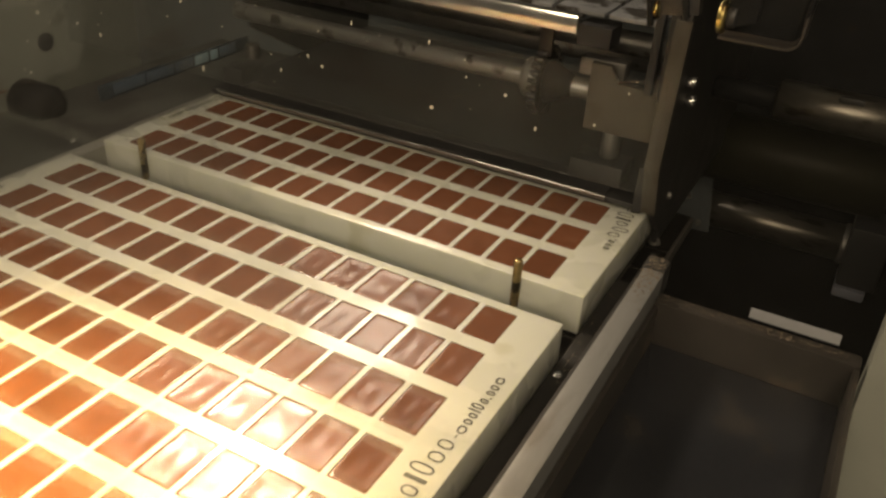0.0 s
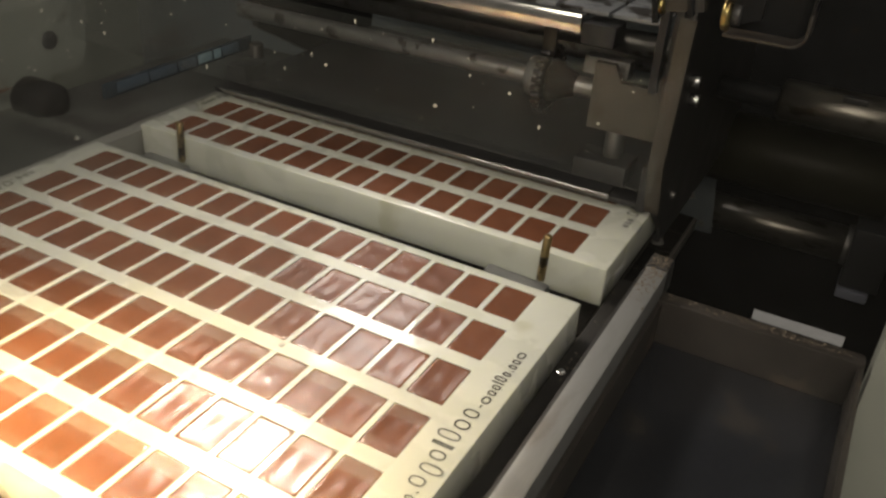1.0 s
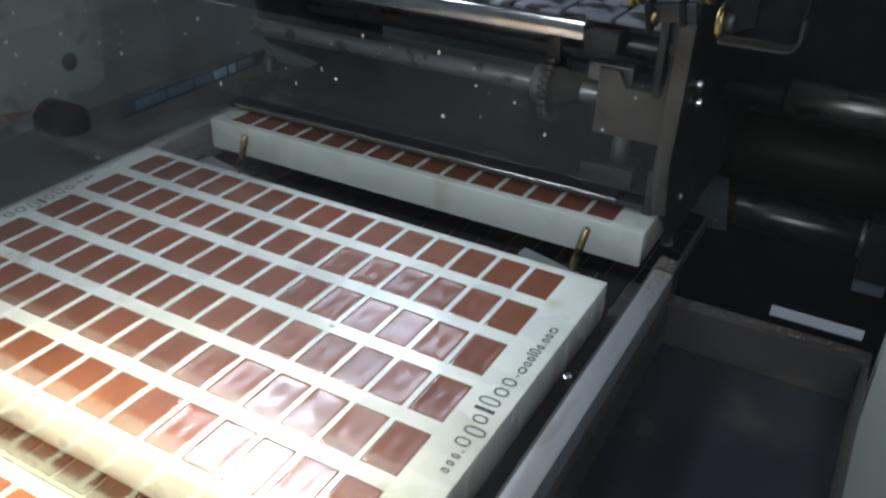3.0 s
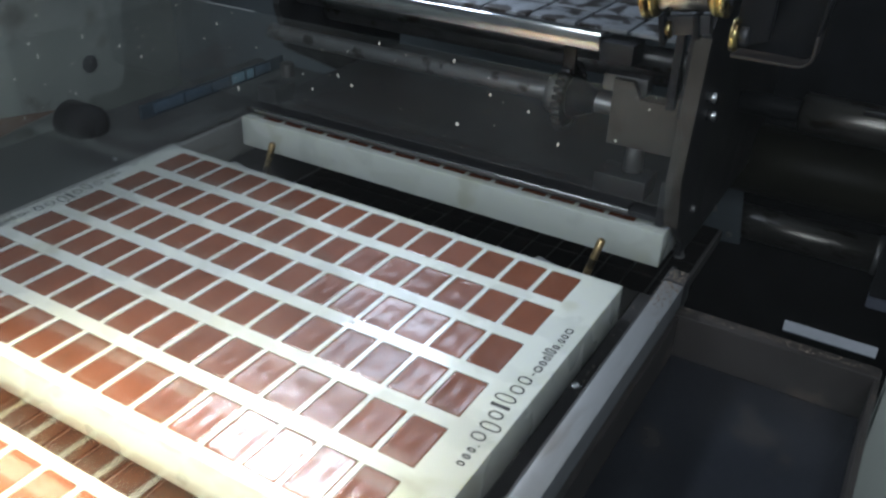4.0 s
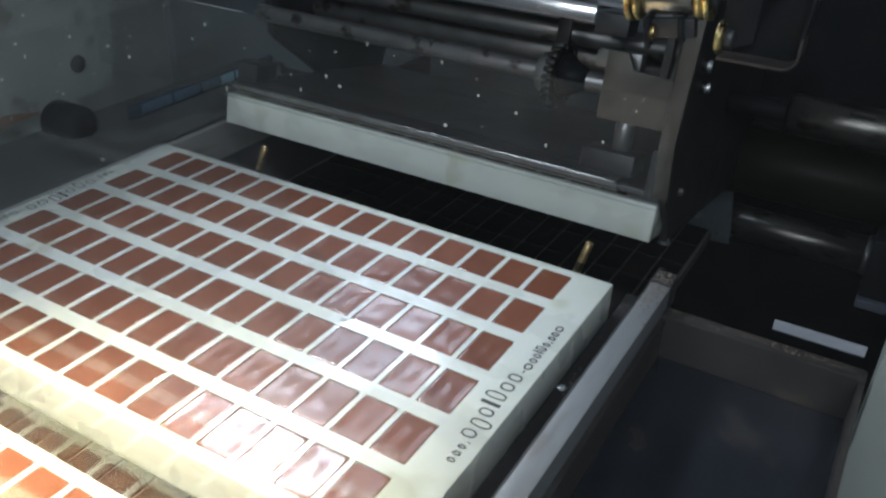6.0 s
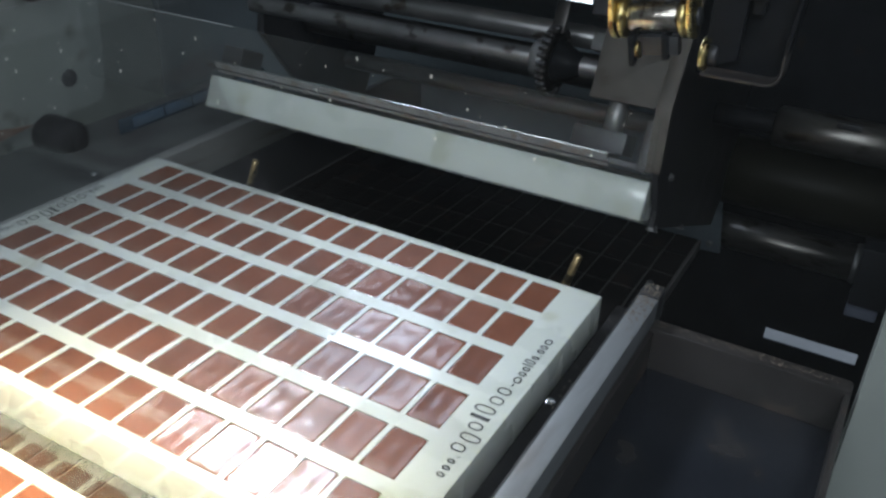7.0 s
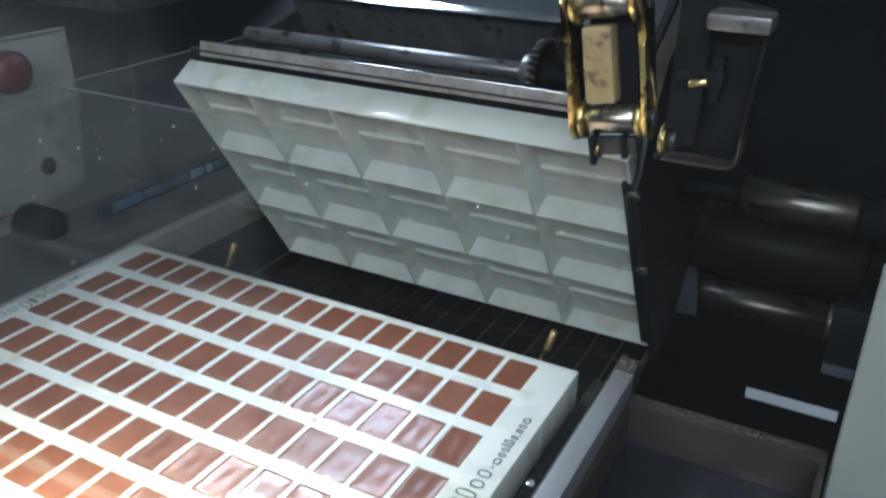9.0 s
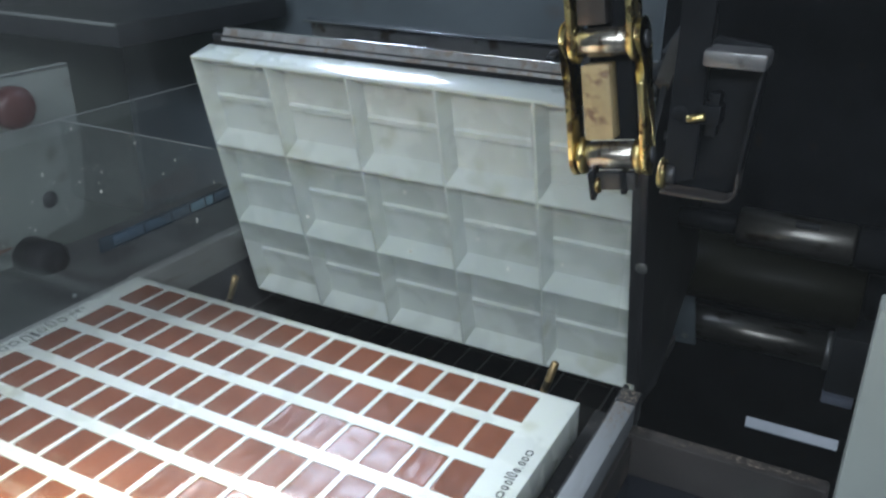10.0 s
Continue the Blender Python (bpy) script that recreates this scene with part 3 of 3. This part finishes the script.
# end post, shafts and guards beside the drum
structure("end_post", box(0.2475, 0.50, -0.020, 0.010, -0.60, 0.16, 0.002), GREYP, "grey painted end post of the machine", "post")
lower = thing("cross_shaft", pose(0.13, 0.665, -0.228), "dark round cross shaft with worn shiny band", "shaft", "cross shafts")
part("bar", rod((-0.12, 0, 0), (0.088, 0, 0), 0.028, None, 40), AXLEM, lower)
part("collar", rod((0.088, 0, 0), (0.096, 0, 0), 0.0305, None, 32), STEEL, lower, "bright collar")
part("bearing", box(0.096, 0.150, -0.040, 0.040, -0.050, 0.046, 0.004), BLACK, lower)
part("foot", box(0.096, 0.140, -0.046, 0.030, -0.066, -0.051, 0.003), BLUEM, lower, "pale foot plate")
upper = thing("axle_stub", pose(0.108, 0.300, 0.0835), "thick dark steel axle end with a worn keyway", "shaft")
part("bar", rod((0.0, 0, 0), (0.118, 0, 0), 0.0215, None, 44, 0.003), AXLEM, upper)
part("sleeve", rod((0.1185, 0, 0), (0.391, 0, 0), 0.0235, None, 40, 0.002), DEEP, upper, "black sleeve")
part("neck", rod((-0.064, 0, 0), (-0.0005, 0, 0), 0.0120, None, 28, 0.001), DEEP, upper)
part("key", box(0.058, 0.082, -0.0170, -0.0090, 0.0145, 0.0205, 0.0012), DARK, upper)
roll = thing("drive_roll", pose(0.12, 0.50, -0.056), "dark olive drive roll behind the drum's end", "roll")
part("barrel", rod((-0.125, 0, 0), (0.128, 0, 0), 0.047, None, 56, 0.003), OLIVE, roll)
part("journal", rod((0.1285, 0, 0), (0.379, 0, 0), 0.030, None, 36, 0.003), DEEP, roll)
fin = thing("cover_plate", pose(0.0, 0.636, -0.20), "small grey cover plate below the drum's end", "plate")
part("plate_body", slab([(-0.110, -0.066), (0.0305, -0.0575), (0.0150, 0.060), (-0.110, 0.060)], 0.0, 0.004, "y", 0.0008), PANELM, fin)
part("screw", bolt_head(0.012, -0.0022, -0.044, 0.004, 0.003, "y"), STEEL, fin)

# ---------------------------------------------------------------- drive chain and its housing
chain = thing("drive_chain", pose(0.0665, -0.075, 0.263), "hanging drive chain with brass-edged links and steel rollers", "chain")
PITCH = 0.075


def link_plate(z0, z1, x0, x1, w):
    o = []
    o += [(w * math.sin(radians(a)), z0 - w * math.cos(radians(a))) for a in range(-80, 81, 20)]
    mid = (z0 + z1) / 2
    o += [(w * 0.84, mid - 0.012), (w * 0.84, mid + 0.012)]
    o += [(w * math.sin(radians(180 - a)), z1 - w * math.cos(radians(180 - a))) for a in range(-80, 81, 20)]
    o += [(-w * 0.84, mid + 0.012), (-w * 0.84, mid - 0.012)]
    return slab(o, x0, x1, "x", 0.0011)


for k in range(3):
    z0 = k * PITCH
    out = k % 2 == 0
    for s in (-1, 1):
        xa = s * (0.0225 if out else 0.0178)
        part("link_plate", link_plate(z0, z0 + PITCH, min(xa, xa + s * 0.004), max(xa, xa + s * 0.004), 0.0135), BRASS, chain)
    part("roller", rod((-0.0165, 0, z0), (0.0165, 0, z0), 0.0095, None, 28, 0.0012), ROLLM, chain, "steel roller")
    for s in (-1, 1):
        part("bush", rod((s * 0.0168, 0, z0), (s * 0.0222, 0, z0), 0.0128, None, 28, 0.0016), BRASS, chain, "brass bush")
        part("rivet", rod((s * 0.0262, 0, z0), (s * 0.0290, 0, z0), 0.0060, None, 18, 0.001), DARK, chain)
    part("wear_block", box(-0.0160, 0.0035, -0.006, 0.010, z0 + 0.0115, z0 + PITCH - 0.014, 0.0015), TANM if k == 0 else BINM, chain, "tan worn block")
    part("web", box(-0.0150, 0.0150, 0.010, 0.016, z0 + 0.008, z0 + PITCH - 0.008, 0.0015), DEEP, chain)
part("tail_hook", slab([(-0.008, -0.030), (0.002, -0.026), (0.004, -0.010), (-0.010, -0.010)], -0.0150, -0.0110, "x", 0.0008), DEEP, chain)
part("tail_hook", slab([(-0.006, -0.026), (0.004, -0.024), (0.004, -0.010), (-0.008, -0.010)], 0.0060, 0.0100, "x", 0.0008), DEEP, chain)
part("tail_bar", box(-0.0110, 0.0160, -0.004, 0.004, -0.0235, -0.0115, 0.001), DARK, chain)
part("tail_brass", rod((-0.0112, -0.004, -0.020), (-0.0080, -0.004, -0.020), 0.0055, None, 18), BRASS, chain)

housing = thing("chain_housing", pose(0.116, -0.032, 0.2705), "black box housing with a worn rounded rim beside the chain", "housing")
ring = arc(0.018, -0.040, 0.010, 270, 360, 5) + [(0.028, 0.020), (0.034, 0.056)] + [(0.000, 0.060), (-0.012, 0.052)]
part("back_plate", slab([(-0.028, -0.050)] + ring, 0.020, 0.024, "y", 0.001), DEEP, housing)
outer = arc(0.018, -0.040, 0.0105, 270, 360, 6)
inner = arc(0.018, -0.040, 0.0085, 360, 270, 6)
part("rim", slab([(-0.024, -0.0505)] + outer + [(0.0285, -0.028), (0.0265, -0.028)] + inner + [(-0.024, -0.0485)], 0.000, 0.020, "y", 0.0004), BINM, housing, "worn bare edge")
part("rim", slab([(0.0262, -0.028), (0.0285, -0.028), (0.0345, 0.050), (0.0322, 0.050)], 0.000, 0.020, "y", 0.0004), DEEP, housing)
part("top_fold", box(-0.004, 0.036, -0.010, 0.020, 0.044, 0.055, 0.0025), DULL, housing, "bare grey folded top")
part("latch", box(-0.008, 0.010, 0.002, 0.020, 0.003, 0.016, 0.0015), DEEP, housing)
part("latch_pin", rod((-0.011, -0.001, 0.006), (0.001, -0.001, 0.009), 0.0028, None, 12), BRASS, housing, "brass latch pin")
part("latch_arm", box(0.001, 0.008, 0.006, 0.018, -0.006, 0.024, 0.001), DEEP, housing)
part("roller", rod((-0.026, 0.004, -0.036), (-0.021, 0.004, -0.036), 0.0115, None, 24, 0.0012), BRASS, housing, "brass roller edge")
part("roller_hub", rod((-0.021, 0.004, -0.036), (-0.015, 0.004, -0.036), 0.0070, None, 20), DARK, housing)
side = thing("chain_guide", pose(0.104, -0.03, 0.30), "black steel guide plate behind the drive chain", "guide")
part("guide_plate", slab([(-0.012, -0.075), (0.010, -0.066), (0.010, 0.20), (-0.012, 0.20)], 0.0, 0.006, "y", 0.001), DEEP, side)
part("bolt", bolt_head(-0.004, -0.0025, -0.020, 0.004, 0.0035, "y"), DEEP, side)

structure("top_beam", box(-0.05, 0.50, -0.10, 0.06, 0.50, 0.56, 0.003), BLACK, "black beam that carries the chain guide", "beam")

# ---------------------------------------------------------------- far side frame
frame_l = thing("side_frame", pose(-0.72, 0, 0), "grey painted side frame plate with a slot and a round hole", "frame", kind="structure")
notch = [(-1.0, 0.205), (-1.0, -0.10), (-0.035, -0.10), (0.010, -0.050), (0.045, -0.026), (0.062, -0.008)] + arc(0.105, 0.008, 0.015, 270, 352, 5) + [(0.129, 0.06), (0.1335, 0.12), (0.131, 0.205)]
part("plate", slab(notch, -0.010, 0.0, "x", 0.002), FRAMEM, frame_l)
# The plate is uncut; a black disc paints the shade of its hole.
part("hole", rod((-0.006, 0.070, 0.036), (0.0015, 0.070, 0.036), 0.0115, None, 24, 0.001), BLACK, frame_l, "black disc standing in for a shaded round hole")
part("edge", box(0.0002, 0.0022, -0.998, 0.130, 0.2030, 0.2052, 0.0005), EDGEM, frame_l, "pale worn top edge")
knob = thing("red_knob", pose(-0.683, 0.028, 0.170), "round red plastic knob on the side frame", "knob")
part("cap", rod((-0.030, 0, 0), (0.0, 0, 0), 0.026, None, 32, 0.008), REDM, knob)
part("stem", rod((-0.0365, 0, 0), (-0.0302, 0, 0), 0.010, None, 20), DARK, knob)
brown = thing("brown_guide", pose(-0.708, 0, 0), "brown stained guide plate on the side frame", "plate")
part("guide_body", slab([(-0.45, 0.070), (-0.002, -0.002), (-0.45, -0.060)], 0.0, 0.004, "x", 0.001), BROWNM, brown)
roller = thing("side_roller", pose(-0.652, -0.006, -0.027), "dark round bearing beside the far rail", "bearing")
part("bearing_body", rod((-0.03, 0.0, 0.022), (0.03, 0.0, 0.022), 0.025, None, 32, 0.010), DEEP, roller)
part("bearing_cap", rod((0.0305, 0.0, 0.022), (0.034, 0.0, 0.022), 0.010, None, 24, 0.002), DEEP, roller)
sill = thing("blue_trough", pose(-0.600, 0.155, -0.006), "dark trough edge with a blue window reflection built as coloured plates", "trough")
part("trough", box(-0.083, 0.075, -1.15, 0.185, -0.034, -0.008, 0.003), LEDGEM, sill)
# Upright strip and plates imitate a reflected window by their colour.
part("blue_edge", box(-0.021, -0.017, -0.10, 0.170, -0.0078, 0.0110, 0.0008), BLUED, sill, "dark blue glossy strip, base of the painted reflection")
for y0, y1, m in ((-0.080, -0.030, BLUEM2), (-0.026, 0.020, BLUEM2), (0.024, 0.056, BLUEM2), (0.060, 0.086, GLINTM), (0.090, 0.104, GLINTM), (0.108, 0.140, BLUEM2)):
    part("pane", box(-0.0168, -0.0160, y0, y1, -0.0040, 0.0085, 0.0002), m, sill, "pale blue plate painted as a window reflection")
beam = thing("frame_beam", pose(-0.80, 0.286, 0.228), "dark frame beam with a pale worn top edge", "beam")
part("beam_body", box(-0.47, 0.004, 0.0, 0.40, -0.035, 0.0, 0.002), BLACK, beam)
part("beam_edge", box(-0.47, 0.004, -0.004, -0.0005, -0.004, 0.001, 0.0005), EDGEM, beam, "pale worn edge")
post_l = thing("frame_post", pose(-0.588, 0.30, -0.10), "dark round upright post behind the far rail", "post")
part("upright", rod((0, 0, 0), (0, 0, 0.105), 0.010, None, 20, 0.001), BINM, post_l)

# clear guards: one across in front of the drum, one along the far side, with dust flecks on both
rear_guard = thing("clear_guard", pose(-0.22, 0.0765, 0.0450), "clear dusty acrylic guard standing across the conveyor", "guard", "clear guards")
g = part("sheet", box(-0.463, 0.264, -0.0015, 0.0015, 0.0, 0.1010, 0), ACRYLIC, rear_guard, smooth=False)
g.visible_shadow = False
part("top_edge", box(-0.463, -0.215, -0.0014, 0.0014, 0.1011, 0.1017, 0), EDGEM, rear_guard, "pale polished top edge")
side_guard = thing("clear_guard", pose(-0.685, -0.20, -0.03), "clear dusty acrylic guard along the far side", "guard", "clear guards")
g = part("sheet", box(-0.0015, 0.0015, -0.60, 0.40, 0.0, 0.1760, 0), ACRYLIC_SIDE, side_guard, smooth=False)
g.visible_shadow = False
part("top_edge", box(-0.0016, 0.0016, -0.60, 0.64, 0.1761, 0.1770, 0), EDGEM, side_guard, "pale polished top edge")
door = thing("clear_door", pose(-0.39, -0.520, 0.15), "clear dusty acrylic door at the front of the machine", "door")
g = part("sheet", box(-0.89, 0.89, -0.002, 0.002, 0.0, 0.85, 0), ACRYLIC_DOOR, door, smooth=False)
g.visible_shadow = False
flecks = bmesh.new()
rng = random.Random(11)
for k in range(210):
    one = bmesh.new()
    bmesh.ops.create_icosphere(one, subdivisions=1, radius=1)
    size = 0.0005 + 0.0019 * rng.random() ** 3
    if k < 70:
        u = rng.random()
        p = (-0.68 + 0.70 * u ** 1.5, 0.0745, 0.047 + 0.098 * rng.random())
        m = Matrix.Translation(p) @ Matrix.Diagonal((size * rng.uniform(0.6, 1.2), 0.0002, size * rng.uniform(0.7, 1.8), 1))
    else:
        p = (-0.6828, rng.uniform(-0.45, 0.07), rng.uniform(-0.02, 0.14))
        m = Matrix.Translation(p) @ Matrix.Diagonal((0.0002, size * rng.uniform(0.6, 1.3), size * rng.uniform(0.7, 1.6), 1))
    merge(flecks, one, m)
tagged(part("dust_flecks", flecks, DUSTM), "pale dust flecks and dried splashes on the clear guards", "dust", "", "stuff")

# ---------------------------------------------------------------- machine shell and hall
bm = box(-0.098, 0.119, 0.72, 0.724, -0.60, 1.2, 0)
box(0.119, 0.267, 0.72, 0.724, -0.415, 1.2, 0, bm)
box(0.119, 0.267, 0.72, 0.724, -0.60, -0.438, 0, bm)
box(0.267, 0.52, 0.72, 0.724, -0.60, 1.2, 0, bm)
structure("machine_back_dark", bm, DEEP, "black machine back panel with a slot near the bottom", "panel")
structure("machine_back", box(-1.30, -0.100, 0.72, 0.74, -0.60, 1.2, 0.002), PANELM, "dark blue-grey machine back panel", "panel")
structure("machine_side", box(0.50, 0.52, 0.02, 0.72, -0.60, 1.2, 0.002), BLACK, "black painted machine side panel", "panel")
structure("machine_far_side", box(-1.30, -1.28, -1.0, 0.72, -0.60, 1.2, 0.002), FARM, "grey-green stained machine far panel", "panel")
structure("machine_floor", box(-1.28, 0.50, -1.05, 0.72, -0.62, -0.60, 0.002), BLACK, "black painted machine pan", "panel")
structure("machine_front", box(-1.30, 0.52, -1.07, -1.05, -0.62, -0.05, 0.002), GREYP, "grey machine front panel", "panel")
structure("pit_wall", box(-0.532, -0.5215, 0.078, 0.62, -0.150, -0.047, 0.001), BLACK, "black wall of the pit under the drum", "panel")
structure("floor", box(-4, 4, -5, 3, -1.02, -0.95, 0), FLOORM, "grey concrete hall floor", "floor")
structure("ceiling", box(-4, 4, -5, 3, 2.2, 2.3, 0), HALLM, "white painted hall ceiling", "ceiling")
structure("wall_north", box(-4, 4, 3.0, 3.1, -0.95, 2.2, 0), HALLM, "white painted hall wall", "wall")
structure("wall_south", box(-4, 4, -5.1, -5.0, -0.95, 2.2, 0), HALLM, "white painted hall wall", "wall")
structure("wall_east", box(4.0, 4.1, -5, 3, -0.95, 2.2, 0), HALLM, "white painted hall wall", "wall")
structure("wall_west", box(-4.1, -4.0, -5, 3, -0.95, 2.2, 0), HALLM, "white painted hall wall", "wall")

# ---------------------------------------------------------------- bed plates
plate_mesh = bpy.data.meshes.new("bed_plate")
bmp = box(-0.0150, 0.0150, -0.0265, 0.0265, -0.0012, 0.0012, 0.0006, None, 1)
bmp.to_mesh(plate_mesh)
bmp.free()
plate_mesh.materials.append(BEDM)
# Plates in the pit stand in for the mould's mirrored cells.
lower_bed = structure("lower_bed", box(-0.520, 0.036, 0.080, 0.424, -0.150, -0.135, 0.001), LOWSEAM, "dark lower bed under the drum, its plates imitating reflected mould cells", "conveyor")
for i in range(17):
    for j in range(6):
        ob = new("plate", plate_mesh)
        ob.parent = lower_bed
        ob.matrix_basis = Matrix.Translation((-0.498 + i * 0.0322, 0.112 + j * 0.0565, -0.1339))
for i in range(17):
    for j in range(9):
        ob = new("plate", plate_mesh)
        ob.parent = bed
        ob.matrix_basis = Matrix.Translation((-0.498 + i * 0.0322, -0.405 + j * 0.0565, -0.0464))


# ---------------------------------------------------------------- what moves
FRONT = [(0, -0.0858), (0.5, -0.0697), (1, -0.0555), (1.5, -0.0416), (2, -0.0295), (2.5, -0.0195), (3, -0.0110), (3.5, -0.0035), (4, 0.0022), (4.5, 0.0057), (5, 0.0085), (5.5, 0.009), (7, 0.009), (10, 0.009)]
SLIDE = [(0, -0.0430), (0.5, -0.0190), (1, 0.0040), (1.5, 0.0270), (2, 0.0490), (2.5, 0.0690), (3, 0.0870), (3.5, 0.1020), (4, 0.1120), (4.5, 0.1160)]
TURN = [(0, 0), (4, 0), (4.5, 0.2), (4.75, 0.9), (5, 2.0), (5.25, 3.7), (5.5, 5.8), (5.75, 8.2), (6, 10.7), (6.25, 13.4), (6.5, 16.4), (6.75, 19.6), (7, 23.1),
        (7.25, 26.8), (7.5, 30.9), (7.75, 35.3), (8, 39.5), (8.25, 43.7), (8.5, 48.0), (8.75, 52.7), (9, 57.4), (9.25, 61.9), (9.5, 66.4), (9.75, 71.1), (10, 75.9)]


def motions():
    walk(mould_mid, [(t, pose(MOULD_X, y - ML / 2, -MH)) for t, y in FRONT])
    walk(mould_near, [(t, pose(MOULD_X, y - ML - 0.0447 - ML / 2, -MH)) for t, y in FRONT])
    rows = [(t, pose(MOULD_X, y + ML / 2, -MH)) for t, y in SLIDE]
    axis = Vector((MOULD_X, AY, AZ))
    for t, a in TURN[3:]:
        turn = pose(0, 0, 0, -a)
        k = min(1, max(0, (t - 4.5) / 2))
        rest = Vector((0, 0.116 + 0.016 * k + ML / 2 - AY, -MH - 0.0044 * k - AZ))
        rows.append((t, Matrix.Translation(axis + turn @ rest) @ turn))
    walk(mould_far, rows)
    walk(drum, [(t, Matrix.Translation(axis) @ pose(0, 0, 0, -a)) for t, a in TURN])
    pins = [(0, -0.046, 0, 0), (0.5, -0.024, 0, 0.5), (1, 0.001, 2, 1), (1.5, 0.017, 4, 4), (2, 0.031, 6, 8), (2.5, 0.036, 9, 11), (4, 0.036, 13, 18), (4.5, 0.034, 14, 20), (7, 0.033, 14, 20), (10, 0.033, 14, 20)]
    walk(pin_right, [(t, pose(-0.022 + 0.0011 * s, y, -0.012, 0, 0, 0) @ pose(0, 0, 0, -s * 0.6, s, 0)) for t, y, s, _ in pins])
    walk(pin_next, [(t, pose(-0.030, y - ML - 0.0175, -0.016)) for t, y in FRONT])
    walk(pin_left, [(t, pose(-0.444 + 0.000285 * s * s, y, -0.012, 0, 0, 0) @ pose(0, 0, 0, -s * 0.6, s, 0)) for t, y, s, _ in pins])
    walk(chain, [(t, pose(0.0675, -0.075, 0.2563 + up, 0, -9, 0)) for t, up in ((0, 0.0085), (7, 0.0085), (7.5, 0.0085), (8, 0.0075), (8.5, 0.0040), (9, 0.0008), (9.5, 0), (10, 0))])


motions()
